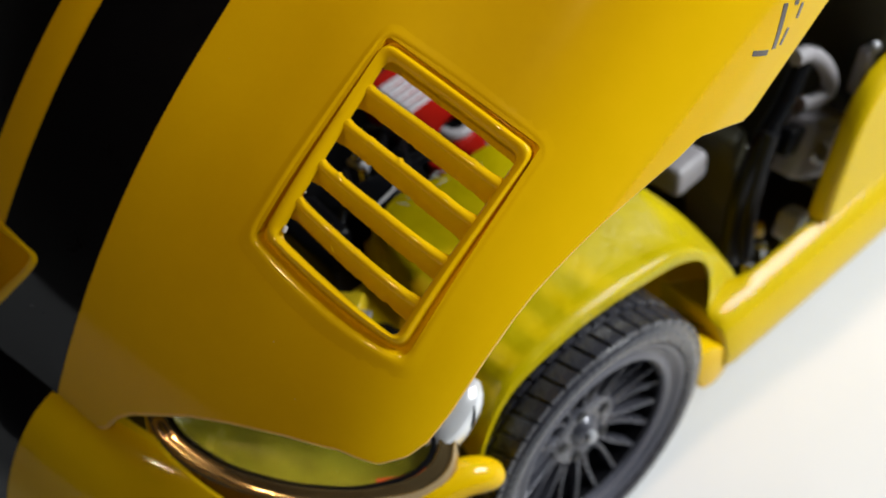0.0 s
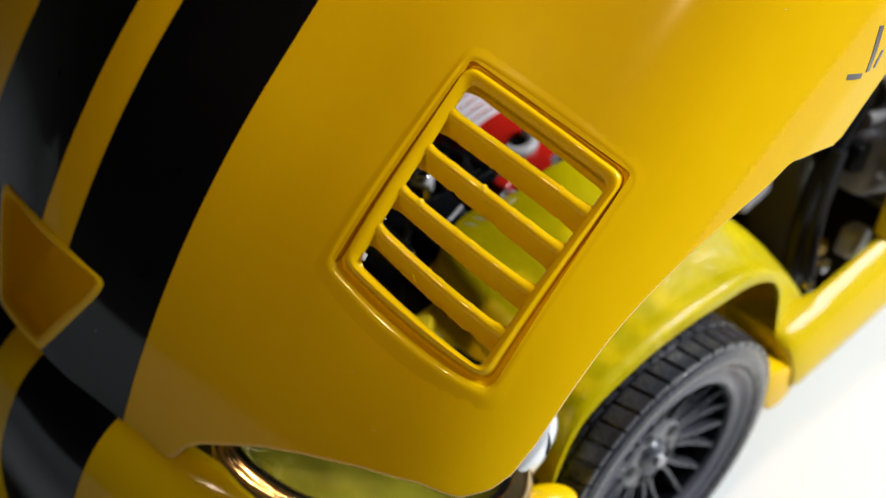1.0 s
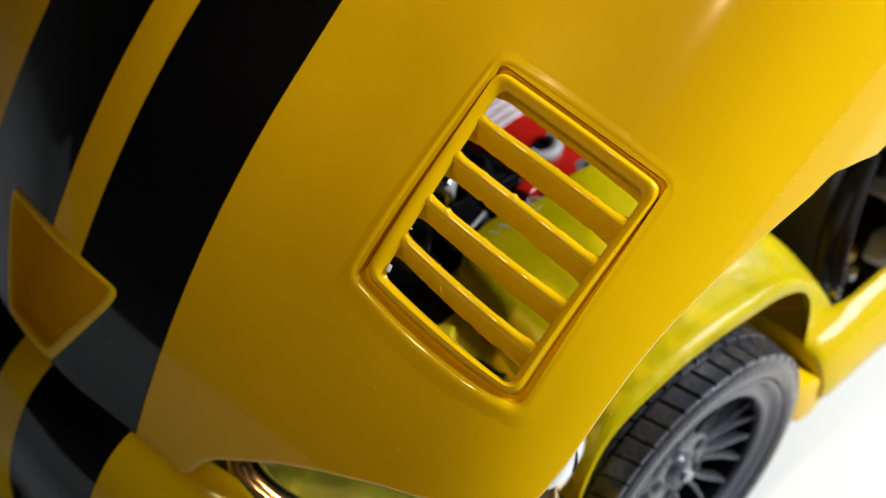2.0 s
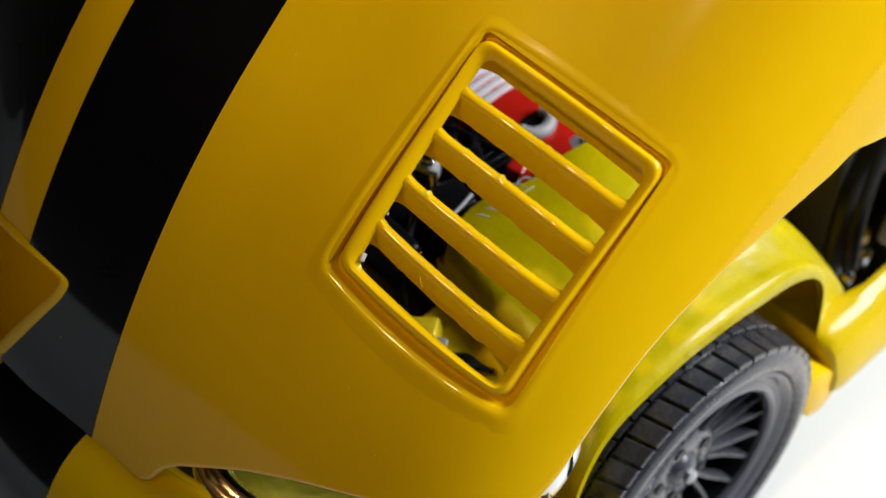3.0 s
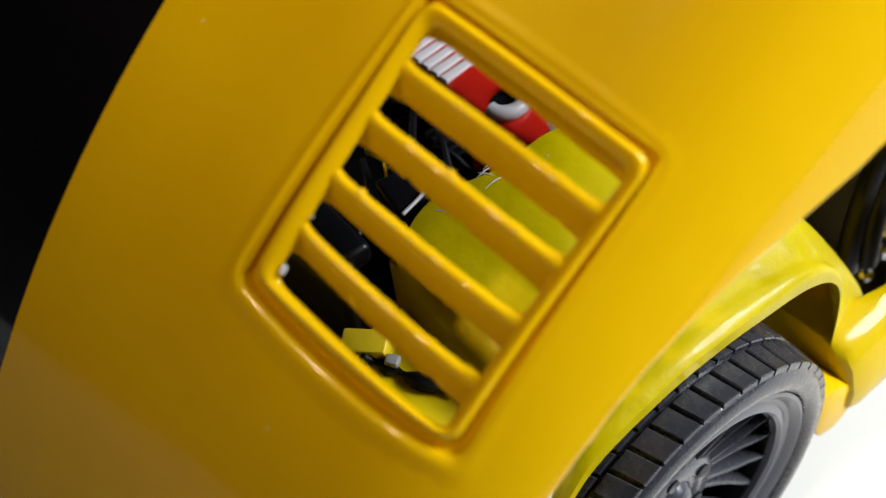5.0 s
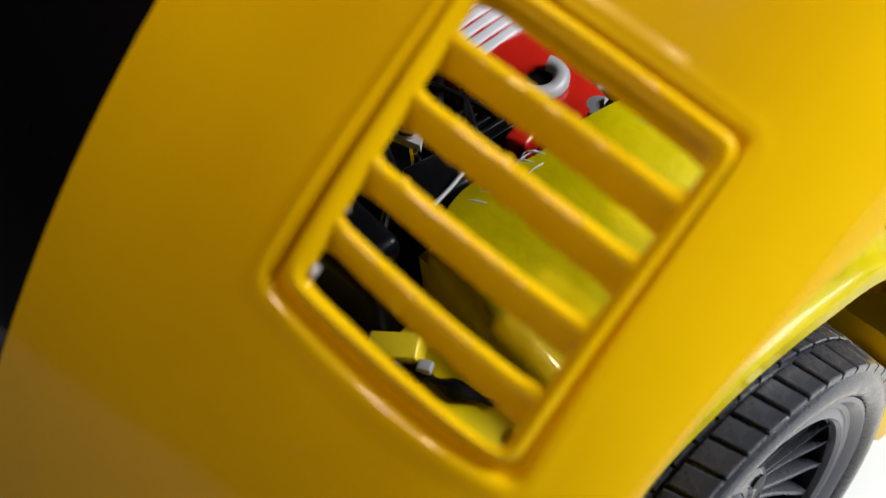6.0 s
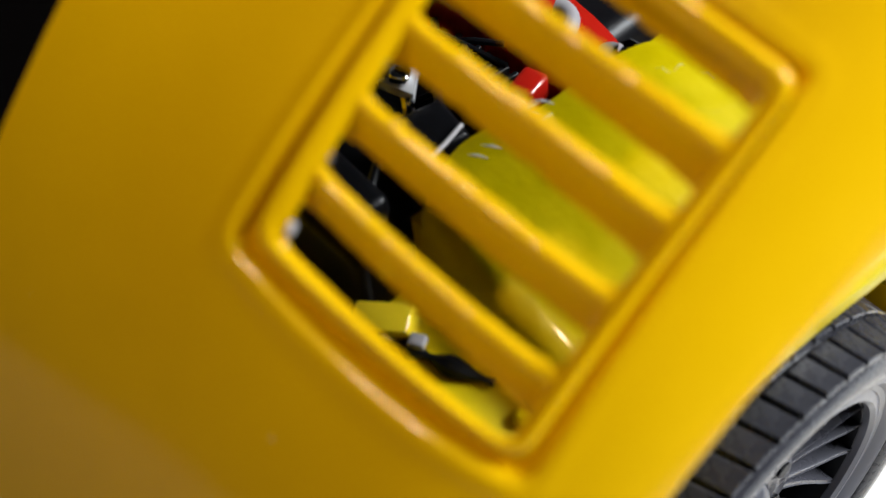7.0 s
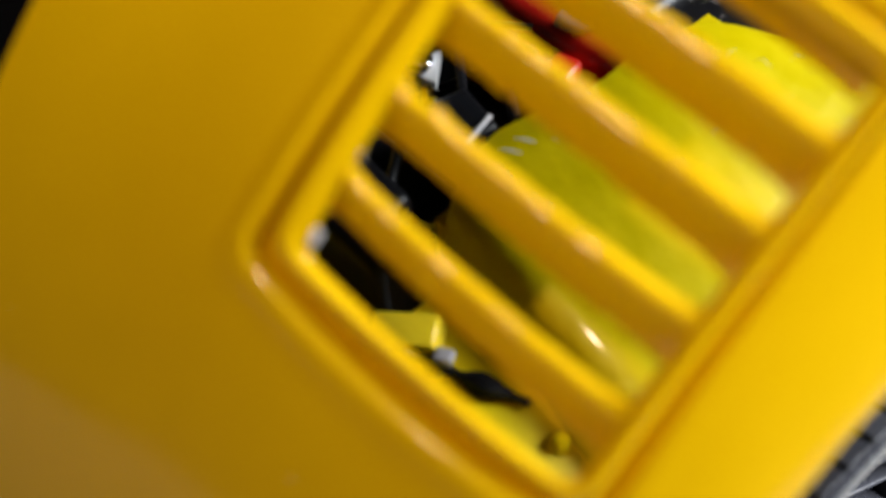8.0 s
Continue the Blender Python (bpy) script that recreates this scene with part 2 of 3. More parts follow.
def vent_warp(S, v):
    """Bends the hood's grid so that the hole follows the vent's frame."""
    if S <= 0:
        return S, v
    a = math.exp(-((S - 33.25) / 4) ** 2) * min(1, max(-1, v / 12.5)) * 0.55 * math.exp(-max(0, abs(v) - 13) / 4)
    side = math.exp(-(max(0, abs(S - 42.6) - 10) / 3) ** 2) * max(-10, min(10, S - 42.6))
    b = math.exp(-((v + 12.2) / 3) ** 2) * -0.05 * side + math.exp(-((v - 11.8) / 3) ** 2) * -0.04 * side - math.exp(-((v + 12.2) / 3) ** 2) * 0.8 * bow(S)
    return S + a, v + b


def hood_warped(S, v, h):
    return hood_at(*vent_warp(S, v), h)


def spread(a, b, step):
    n = max(1, round((b - a) / step))
    return [a + (b - a) * k / n for k in range(n)]


half = spread(0, 13, 0.5) + spread(13, 20, 1.2) + spread(20, 27, 0.5) + spread(27, 33.25, 1.0) + spread(33.25, 51.9, 1.2) + spread(51.9, 56, 0.5) + spread(56, 60, 0.12) + spread(60, 71.4, 0.6) + [71.4]
COLS = [-s for s in reversed(half[1:])] + half
ROWS_V = spread(-42, -28, 0.5) + spread(-28, -12.2, 1.2) + spread(-12.2, 11.8, 1.2) + spread(11.8, 30, 1.2) + spread(30, REAR_V, 3) + [REAR_V]
DUCT = [(-12.2, -29.0), (9.2, -28.7), (8.6, -30.8), (3.0, -40.4), (-6.0, -40.4), (-11.6, -30.8)]


def in_duct(S, v):
    """Whether a spot lies in the air duct's outline."""
    ok = True
    for k in range(len(DUCT)):
        (x0, y0), (x1, y1) = DUCT[k - 1], DUCT[k]
        ok = ok and (x1 - x0) * (v - y0) - (y1 - y0) * (S - x0) < 0
    return ok


def hood_keep(S, v):
    if 33.25 < S < 51.9 and -12.2 < v < 11.8:
        return False
    return not in_duct(S, v)


hood = part("hood", *sheet(COLS, ROWS_V, hood_warped, hood_keep, 1.3, edge_v), PAINT, car, "raised glossy yellow clamshell hood with two black stripes")
bevel(hood, 0.25, 2, 50)

# an unseen black sheet under the hood, added to cut bounced light
part("bounce_blocker", *sheet(COLS, ROWS_V, lambda S, v, h: hood_warped(S, v, h - 1.36), hood_keep, 0.3, lambda S: min(REAR_V, edge_v(S) + 1.2)), DARK, hood, "matt black lining under the hood")

# the hood's cut edge, a paler bar that stands in for its highlight
edge_line = [hood_at(S, edge_v(S) + 0.02, -0.4) for S in spread(17.2, 71.1, 0.35) + [71.1]]
part("rolled_edge", *tube(edge_line, 0.34, 10), EDGE, hood, "pale worn edge of the hood")

# stripes: thin glossy films on the hood
for a, b in ((3.5, 17.0), (-21.5, -2.2)):
    cols = spread(a, b, 0.5) + [b]
    part("stripe", *sheet(cols, ROWS_V, lambda S, v, h: hood_at(S, v, 0.07 + h), lambda S, v: not in_duct(S, v), 0.14, edge_v), BLACKPAINT, hood, "gloss black racing stripe")


# the louvred vent
def quad_loop(corners, r, per_side=10, per_corner=6):
    """A four-sided loop with rounded corners."""
    out = []
    for k in range(4):
        p0, p, p1 = Vector(corners[k - 1]), Vector(corners[k]), Vector(corners[(k + 1) % 4])
        a, b = p + (p0 - p).normalized() * r, p + (p1 - p).normalized() * r
        for i in range(per_corner + 1):
            f = i / per_corner
            out.append((1 - f) ** 2 * a + 2 * f * (1 - f) * p + f * f * b)
        nxt = Vector(corners[(k + 1) % 4])
        c = nxt + (p - nxt).normalized() * r
        for i in range(1, per_side):
            out.append(b.lerp(c, i / per_side))
    return out


FOOT = [(31.3, -12.85), (33.0, 13.35), (53.25, 12.5), (53.0, -13.85)]
RIDGE = [(33.6, -10.0), (33.95, 11.3), (51.4, 10.5), (50.5, -11.1)]
HOLE = [(34.8, -9.6), (34.85, 10.35), (50.7, 9.6), (49.9, -10.95)]


def bowed(loop, front, rear):
    """Bends a loop's front and rear sides outward."""
    out = []
    for p in loop:
        f, r = min(1.0, max(0.0, (-p[1] - 7) / 2.5)), min(1.0, max(0.0, (p[1] - 7) / 2.5))
        out.append(Vector((p[0], p[1] + bow(p[0]) * (rear * r - front * f))))
    return out


foot, ridge, hole = bowed(quad_loop(FOOT, 1.9), 1.15, 0.25), bowed(quad_loop(RIDGE, 1.3), 0.55, 0.1), bowed(quad_loop(HOLE, 1.0), 0.45, 0.05)
loops = []


def lee(p):
    """1 on the vent's inner and front sides, 0 on its outer and rear sides."""
    x, y = (p[0] - 42.6) / 9.5, p[1] / 12.5
    f = min(1.0, max(0.0, 0.5 + 0.6 * (max(-x, -y) - max(x, y))))
    return f * f * (3 - 2 * f)


for q, h, g in ((-0.3, -0.06, -0.06), (-0.18, 0.0, -0.01), (-0.05, 0.03, 0.0), (0.05, 0.07, 0.01), (0.14, 0.12, 0.02), (0.22, 0.15, 0.03), (0.31, 0.15, 0.03), (0.41, 0.08, 0.0), (0.5, -0.12, -0.03), (0.54, -0.42, -0.5), (0.63, -0.88, -0.75), (0.72, -0.88, -0.72), (0.8, -0.4, -0.3), (0.86, -0.02, 0.05), (0.94, 0.14, 0.16), (1.0, 0.18, 0.2)):
    loops.append([hood_at(*(a.lerp(b, q)), g + (h - g) * lee(a)) for a, b in zip(foot, ridge)])
for q, h in ((0.35, 0.08), (0.75, -0.12), (1.0, -0.45), (0.9, -0.75), (0.2, -1.25), (-1.2, -1.9), (-2.2, -2.3)):
    loops.append([hood_at(*(a.lerp(b, q)), h) for a, b in zip(ridge, hole)])
vent_frame = part("vent_frame", *loft(loops), PAINT, hood, "raised yellow frame of the louvred vent")


def slat(left, right, sag, drop):
    """A louvre blade that slopes from its rounded ridge down towards the nose, with filleted ends."""
    prof = [(0.5, -0.55), (0.46, -0.2), (0.27, 0.02), (0.0, 0.1), (-0.32, 0.02), (-0.55, -0.2), (-1.35, -1.05), (-2.1, -1.95), (-2.25, -2.25), (-2.05, -2.45), (-1.1, -1.7), (0.1, -1.0)]
    loops = []
    n = 48
    for k in range(n + 1):
        f = k / n
        S, v = left[0] + (right[0] - left[0]) * f, left[1] + (right[1] - left[1]) * f - sag * 4 * f * (1 - f)
        wob = 0.05 * noise.noise(Vector((S * 0.5, v, 3))) - 0.35 * (1 - f) ** 2 - 0.3 * f * f - drop
        burr = 0.05 * noise.noise(Vector((S * 1.1, v * 3, 7))) + 0.4 * max(0.0, noise.noise(Vector((S * 0.9, v * 5, 1))) - 0.22)
        nick = 0.4 * max(0.0, noise.noise(Vector((S * 1.6, v * 7, 12))) - 0.25)
        grow = 0.9 + 0.14 * f
        end = max(0.0, 1.3 - f * 11) ** 2 if f < 0.5 else 0.55 * max(0.0, 1 - (1 - f) * 9) ** 2
        ring = []
        for a, h in prof:
            if a > 0.2:
                shift = 0.4 * end + nick
            elif a < -1.4:
                shift = -0.25 * end + burr
            else:
                shift = 0.3 * burr
            ring.append(hood_at(S, v + a * grow + shift, h + wob))
        loops.append(ring)
    return loft(loops, cap=True)


for a, b, end, sag, drop in ((11.6, 10.9, 50.8, -0.05, 0.75), (6.95, 6.35, 50.7, -0.05, 0), (3.05, 2.15, 50.6, 0.03, 0), (-1.5, -2.4, 50.4, 0.2, 0), (-5.7, -7.2, 50.2, 0.34, 0)):
    part("slat", *slat((33.7, a), (end, b), sag, drop), PAINT, hood)

# the air duct in the middle of the hood: a rolled rim round a sloping pocket
rim = []
for k in range(len(DUCT)):
    p0, p, p1 = (Vector(DUCT[(k + d) % len(DUCT)]) for d in (-1, 0, 1))
    a, b = p + (p0 - p).normalized() * 1.0, p + (p1 - p).normalized() * 1.0
    rim += [(1 - f) ** 2 * a + 2 * f * (1 - f) * p + f * f * b for f in (0, 0.25, 0.5, 0.75, 1)]
    rim += [b.lerp(p1 + (p - p1).normalized() * 1.0, f) for f in (0.2, 0.4, 0.6, 0.8)]
mid = Vector((-1.5, -33.5))
loops = []
for grow, h in ((0.95, -0.15), (0.7, 0.12), (0.35, 0.36), (0.0, 0.42), (-0.35, 0.25), (-0.6, -0.2), (-0.75, -0.8)):
    loops.append([hood_at(*(p + (p - mid).normalized() * grow), h) for p in rim])
for f, deep in ((0.0, 0.3), (0.06, 0.75), (0.16, 0.95), (0.4, 1.0), (0.7, 1.0), (1.0, 1.0)):
    ring_pts = [(p + (mid - p).normalized() * 0.8).lerp(mid, f) for p in rim]
    loops.append([hood_at(*p, -0.9 - deep * (0.8 + 0.55 * max(0.0, p[1] + 40.5))) for p in ring_pts])
part("air_duct", *loft(loops), PAINT, hood, "yellow air duct let into the stripes")

# dark lettering on the hood's side, as plain bars
for (s0, v0), (s1, v1), w in (((65.2, 29.2), (66.95, 30.15), 0.55), ((67.5, 30.8), (65.1, 34.7), 0.55), ((66.4, 35.2), (65.2, 37.4), 0.5), ((68.2, 31.5), (67.6, 33.2), 0.4), ((67.9, 34.4), (67.1, 35.8), 0.4)):
    d = (Vector((s1, v1)) - Vector((s0, v0))).normalized()
    n = Vector((-d[1], d[0])) * w / 2
    lp = [[hood_at(*(Vector((s0, v0)).lerp(Vector((s1, v1)), k / 6) + n * sg), h) for sg, h in ((-1, -0.05), (-1, 0.05), (1, 0.05), (1, -0.05))] for k in range(7)]
    part("badge", *loft(lp, cap=True), BADGE, hood, "dark grey lettering bar")

# ---- front body under the hood ----
PLAN = curve_points([(0, 0, 0), (10, 0.5, -0.4), (20, 2.2, -1.6), (29, 5.0, -3.4), (38, 9.6, -5.8), (46, 16.8, -8.2), (51, 25.5, -9.6), (53.4, 35, -10.2), (54, 44.5, -10.5)], 80)
NOSE = curve_points([(0, -46.4, 39.6), (0, -48.2, 42.6), (0, -52.5, 40.9), (0, -56.6, 36.2), (0, -59.5, 30.0), (0, -61, 20), (0, -60, 8), (0, -57, 2)], 48)


def along(line, f):
    f = min(len(line) - 1.0001, max(0.0, f * (len(line) - 1)))
    return line[int(f)].lerp(line[int(f) + 1], f - int(f))


def nose_at(f, q, h=0.0):
    """A point of the nose: f runs from the middle (0) round to the wheel (1), q from the hood's edge down."""
    p, c = along(PLAN, abs(f)), along(NOSE, q)
    out = Vector((p[0], c[1] + p[1], c[2] + p[2] * (c[2] + 4) / 48))
    t = along(PLAN, min(1, abs(f) + 0.02)) - along(PLAN, max(0, abs(f) - 0.02))
    out += Vector((t[1], -t[0], 0)).normalized() * 0.6 * h + Vector((0, 0, 0.75 * h))
    return (out[0] if f >= 0 else -out[0], out[1], out[2])


NOSE_F = [0, 0.335, 0.345, 0.355, 0.375, 0.40, 0.45, 0.52, 0.6, 0.68, 0.75, 0.82, 0.88, 0.93, 1.0]
NOSE_Q = [0, 0.0, 0.05, 0.10, 0.14, 0.17, 0.205, 0.25, 0.31, 0.36, 0.40, 0.43, 0.42, 0.43, 0.60]


def nose_low(f):
    return float(np.interp(f, NOSE_F, NOSE_Q)) if f > 0 else 0.0


fs = [-f for f in reversed(spread(0, 1.0, 0.02)[1:] + [1.0])] + spread(0, 0.32, 0.02) + spread(0.32, 0.44, 0.005) + spread(0.44, 0.92, 0.01) + [0.92]
qs = spread(0, 1, 0.02) + [1.0]
bumper = part("bumper", *sheet(fs, qs, nose_at, lambda f, q: True, 1.2, nose_low), PAINT, car, "yellow nose panel with black stripes below the hood")
bevel(bumper, 0.3, 3, 50)


def nose_f(x):
    return min(range(1001), key=lambda k: abs(along(PLAN, k / 1000)[0] - x)) / 1000


for a, b in ((nose_f(3.5), nose_f(16.4)), (-nose_f(21.5), -nose_f(2.2))):
    part("stripe", *sheet(spread(a, b, 0.02) + [b], qs, lambda f, q, h: nose_at(f, q, 0.08 + h), lambda f, q: True, 0.12), BLACKPAINT, bumper, "gloss black racing stripe")

# headlight: a clear cover in a bright rim over a dark olive bowl
OUTER = [(22.8, -39.6, 38.2), (23.6, -41.6, 37.4), (27, -42.3, 35.8), (31.3, -41.6, 34.6), (37.0, -39.0, 33.7), (42.8, -34.4, 33.0), (47.2, -28.9, 32.7), (50.2, -23.8, 32.6), (50.2, -19.5, 34.0), (46, -17.5, 37), (37, -24, 40.5), (28, -33, 41)]
RING = [(23.8, -39.2, 38.0), (25.2, -40.0, 37.2), (28.0, -39.9, 35.9), (33.4, -38.3, 34.6), (38.3, -35.7, 34.1), (42.6, -32.5, 33.8), (46.3, -28.6, 33.6), (48.8, -23.8, 33.8), (48.4, -20.2, 35.0), (45, -19.2, 37.2), (37, -25, 40.0), (28.5, -33, 40.5)]
outer = curve_points(OUTER + OUTER[:1], 96)[:-1]
ring = curve_points(RING + RING[:1], 96)[:-1]
hub = Vector((37, -29.5, 37))
headlight = part("headlight", *loft([[tuple(a.lerp(b, f) + Vector((0, 0, h))) for a, b in zip(outer, ring)] for f, h in ((-0.1, -1.2), (0.0, -0.1), (0.12, 0.25), (0.35, 0.1), (0.6, 0.25), (0.85, 0.5), (1.0, 0.4), (1.05, -1.0))]), RIMTINT, car, "oval headlight with a clear cover in a bright rim")
part("gasket", *loft([[tuple(b.lerp(hub, f) + Vector((0, 0, h))) for b in ring] for f, h in ((0.02, 0.35), (0.035, 0.42), (0.055, 0.4), (0.055, -0.6), (0.02, -0.6), (0.02, 0.35))]), DARK, headlight, "black rubber gasket")
part("bowl", *loft([[tuple(b.lerp(hub, f) + Vector((0, 0, h))) for b in ring] for f, h in ((0.06, -0.2), (0.12, -1.3), (0.3, -2.0), (0.6, -2.6), (0.95, -2.8))] , cap=False), OLIVE, headlight, "yellow headlight bowl")
cover = part("cover", *loft([[tuple(b.lerp(hub, f) + Vector((0, 0, h))) for b in ring] for f, h in ((0.07, 0.2), (0.07, 0.45), (0.2, 0.95), (0.45, 1.5), (0.75, 1.8), (0.99, 1.85), (0.99, 1.4), (0.75, 1.35), (0.45, 1.05), (0.2, 0.5), (0.09, 0.1), (0.07, 0.2))]), LENS, headlight, "clear plastic headlight cover")
cover.visible_shadow = False
part("lamp_end", *tube(curve_points([(46.6, -20.5, 33.2), (46.6, -18.0, 34.6), (46.4, -15.0, 36.4), (46.1, -12.3, 37.9)], 10), [0.9, 1.7, 2.2, 2.5, 2.6, 2.6, 2.5, 2.4, 2.1, 1.6, 0.6], 20), BRIGHT, headlight, "polished chrome end of the lamp")
# a black bar stands in for the dark band that the chrome reflects
part("reflection_bar", *tube([(46.45 + 2.6 * math.cos(a), -15.6 + 1.2 * math.sin(a), 36.0 + 2.2 * math.sin(a)) for a in spread(-0.9, 2.0, 0.1)], 0.16, 8), DARK, headlight, "dark seam round the lamp end")
part("marker", *tube(curve_points([(46.0, -27.2, 33.2), (48.0, -24.5, 33.3), (48.9, -22.4, 33.8)], 8), 0.55, 10), AMBER, headlight, "amber marker lamp")

part("fender_tip", *tube(curve_points([(48.6, -25.0, 30.2), (49.6, -21.8, 30.3), (50.7, -18.4, 30.2), (51.5, -16.2, 28.9), (51.8, -15.6, 27.2)], 14), [1.4, 2.0, 2.2, 2.3, 2.3, 2.3, 2.25, 2.2, 2.15, 2.1, 2.0, 1.85, 1.6, 1.2, 0.5], 16), PAINT, bumper, "rounded yellow tip of the nose beside the tyre")

# ---- wheel ----
WC = (0.0, 1.5, 16.5)
wheel = part("wheel", *revolve([(43, 12.3), (50.4, 12.0), (50.9, 12.05), (51.2, 12.4), (51.15, 12.9), (50.9, 13.3), (51.0, 13.8), (51.5, 14.2), (51.75, 14.6), (51.7, 15.0), (51.3, 15.2), (43, 15.0)], WC, 120, True), RIMGREY, car, "dark grey multi-spoke wheel with ribbed black tyre")
part("tyre", *revolve([(40.2, 14.4), (39.6, 15.8), (40.2, 17.4), (41.2, 18.05), (50.9, 18.05), (51.6, 17.85), (52.1, 17.3), (52.35, 16.6), (52.3, 15.9), (52.0, 15.4), (51.7, 15.15), (51.2, 15.05)], WC, 144, True), RUBBER, wheel, "black rubber tyre")
part("barrel", *revolve([(44.0, 12.25), (50.3, 11.98), (50.3, 11.8), (45.2, 11.6), (45.2, 0.05), (44.8, 0.05)], WC, 64), DARK, wheel)
N_BLOCK = 46


def tread_block(x0, x1, skew, fill):
    pts = []
    w = 2 * math.pi / N_BLOCK * fill
    for r, m in ((17.9, 0.0), (18.55, 0.03), (18.68, 0.14)):
        for x, a in ((x0 + m, 0), (x1 - m, 0), (x1 - m, w), (x0 + m, w)):
            ang = a + skew * (x - 50.3) + (0.06 * m if a == 0 else -0.06 * m)
            fall = 0.25 if x > 51.3 else 0.0
            pts.append((x, (r - fall) * math.cos(ang), (r - fall) * math.sin(ang)))
    return pts, [(3, 2, 1, 0), (8, 9, 10, 11)] + [(4 * l + k, 4 * l + (k + 1) % 4, 4 * l + 4 + (k + 1) % 4, 4 * l + 4 + k) for l in (0, 1) for k in range(4)]


for x0, x1, skew, fill, phase in ((48.55, 51.75, -0.0135, 0.87, 78.8), (44.6, 48.2, -0.02, 0.9, 80.5), (41.0, 44.2, 0.02, 0.9, 82.0)):
    first = part("tread_block", *tread_block(x0, x1, skew, fill), RUBBER, wheel, smooth=False)
    for k in range(N_BLOCK):
        ob = first if k == 0 else new("tread_block", first.data)
        ob.parent = wheel
        ob.matrix_basis = Matrix.Translation((0, WC[1] * MM, WC[2] * MM)) @ Matrix.Rotation(2 * math.pi * k / N_BLOCK + radians(phase), 4, "X")


def spoke(a):
    """A forked spoke: a stem at the hub that splits into two slim arms, with raised edges."""
    out = []
    for sg in (-1, 1):
        loops = []
        for k in range(15):
            f = k / 14
            rad = 2.6 + 9.7 * f
            g = min(1.0, max(0.0, (rad - 5.0) / 5.6))
            off = 0.5 + (rad * 0.157 - 0.5) * g
            ang = a + sg * off / rad
            x = 48.3 + 2.1 * f ** 1.3
            w = 0.46 - 0.2 * min(1.0, f * 1.6)
            e, o = Vector((0, -math.sin(ang), math.cos(ang))), Vector((x, WC[1] + rad * math.cos(ang), WC[2] + rad * math.sin(ang)))
            loops.append([tuple(o + e * w * p + Vector((d, 0, 0))) for p, d in ((-1, -1.5), (-1, -0.1), (-0.8, 0.1), (-0.55, 0.02), (0.55, 0.02), (0.8, 0.1), (1, -0.1), (1, -1.5))])
        out.append(loft(loops, cap=True))
    return join(*out)


for k in range(10):
    part("spoke", *spoke(2 * math.pi * k / 10 + 0.2), SPOKEGREY, wheel)
part("hub_cap", *revolve([(46.2, 5.9), (48.0, 5.7), (48.7, 5.2), (48.95, 4.7), (48.9, 3.2), (48.6, 2.9), (48.6, 2.3), (49.2, 1.9), (49.6, 1.5), (49.8, 0.7), (49.8, 0.02)], WC, 60), SPOKEGREY, wheel)
# black plugs stand in for the shade in the lug holes
for k in range(5):
    a = 2 * math.pi * k / 5 + 0.5
    cy, cz = WC[1] + 3.95 * math.cos(a), WC[2] + 3.95 * math.sin(a)
    part("lug_hole", *tube([(48.3, cy, cz), (49.15, cy, cz), (49.18, cy, cz), (48.7, cy, cz)], [0.8, 0.78, 0.6, 0.5], 12), DARK, wheel, "dark recessed wheel nut")
part("centre_nut", *tube([(49.6, WC[1], WC[2]), (50.3, WC[1], WC[2]), (50.6, WC[1], WC[2])], [1.0, 0.95, 0.5], 6), SILVER, wheel, "silver centre nut")

# ---- wheel housing, sill, door ----
lip = curve_points([(48.6, -15.6, 20), (48.6, -14.6, 28.5), (48.6, -9.8, 35.8), (48.6, -1, 38.0), (48.6, 6.3, 37.8), (48.6, 11.3, 37.0), (48.6, 17.9, 35.5), (48.6, 22.2, 32.6), (48.6, 24.2, 28), (48.6, 24.4, 19), (48.8, 23.8, 12)], 80)
inner = curve_points([(24, -10.0, 22), (24, -9.8, 32), (23.5, -8.6, 40.6), (21.5, -3, 42.2), (24.0, 3, 43.6), (24.5, 9, 44.2), (25.5, 14.5, 43.2), (30, 18.3, 41.5), (35, 19.6, 39.8), (39, 24, 34.0), (42.3, 29.3, 26.0), (45.3, 33.3, 17.8), (46.5, 34.5, 12)], 80)
loops = []
for f, lift in ((0, -0.3), (0.0, 0.25), (0.015, 0.6), (0.04, 0.75), (0.075, 0.62), (0.11, 0.55), (0.2, 1.0), (0.35, 1.6), (0.5, 2.0), (0.65, 2.1), (0.8, 1.8), (0.92, 1.1), (0.985, 0.3), (1, -0.4)):
    loops.append([tuple(a.lerp(b, f) + Vector((0, 0, lift))) for a, b in zip(lip, inner)])
for f, lift in ((1, -1.6), (0.9, -1.4), (0.5, -0.9), (0.1, -1.2), (0.0, -1.2), (0, -0.3)):
    loops.append([tuple(a.lerp(b, f) + Vector((0, 0, lift))) for a, b in zip(lip, inner)])
housing = part("wheel_housing", *loft([list(x) for x in zip(*loops)], closed=True), HOUSING, car, "yellow inner wheel housing with a rolled lip")
part("inner_wall", *block((23.6, 4.4, 21), (1.4, 27, 38), (0, 0, 0)), HOUSING, housing, "yellow inner wall of the wheel housing")
# a solid black block stands in for the shaded notch
part("notch_shade", *bev_block((32.6, 18.3, 41.6), (2.2, 1.6, 2.2), 0.3, (0, 0, -20)), DARK, housing, "dark notch in the rear edge")
part("lamp_shelf", *bev_block((35.2, -16.4, 34.0), (20, 12, 2.0), 0.5, (2, 14, 0)), SHELF, housing, "yellow shelf behind the headlight")

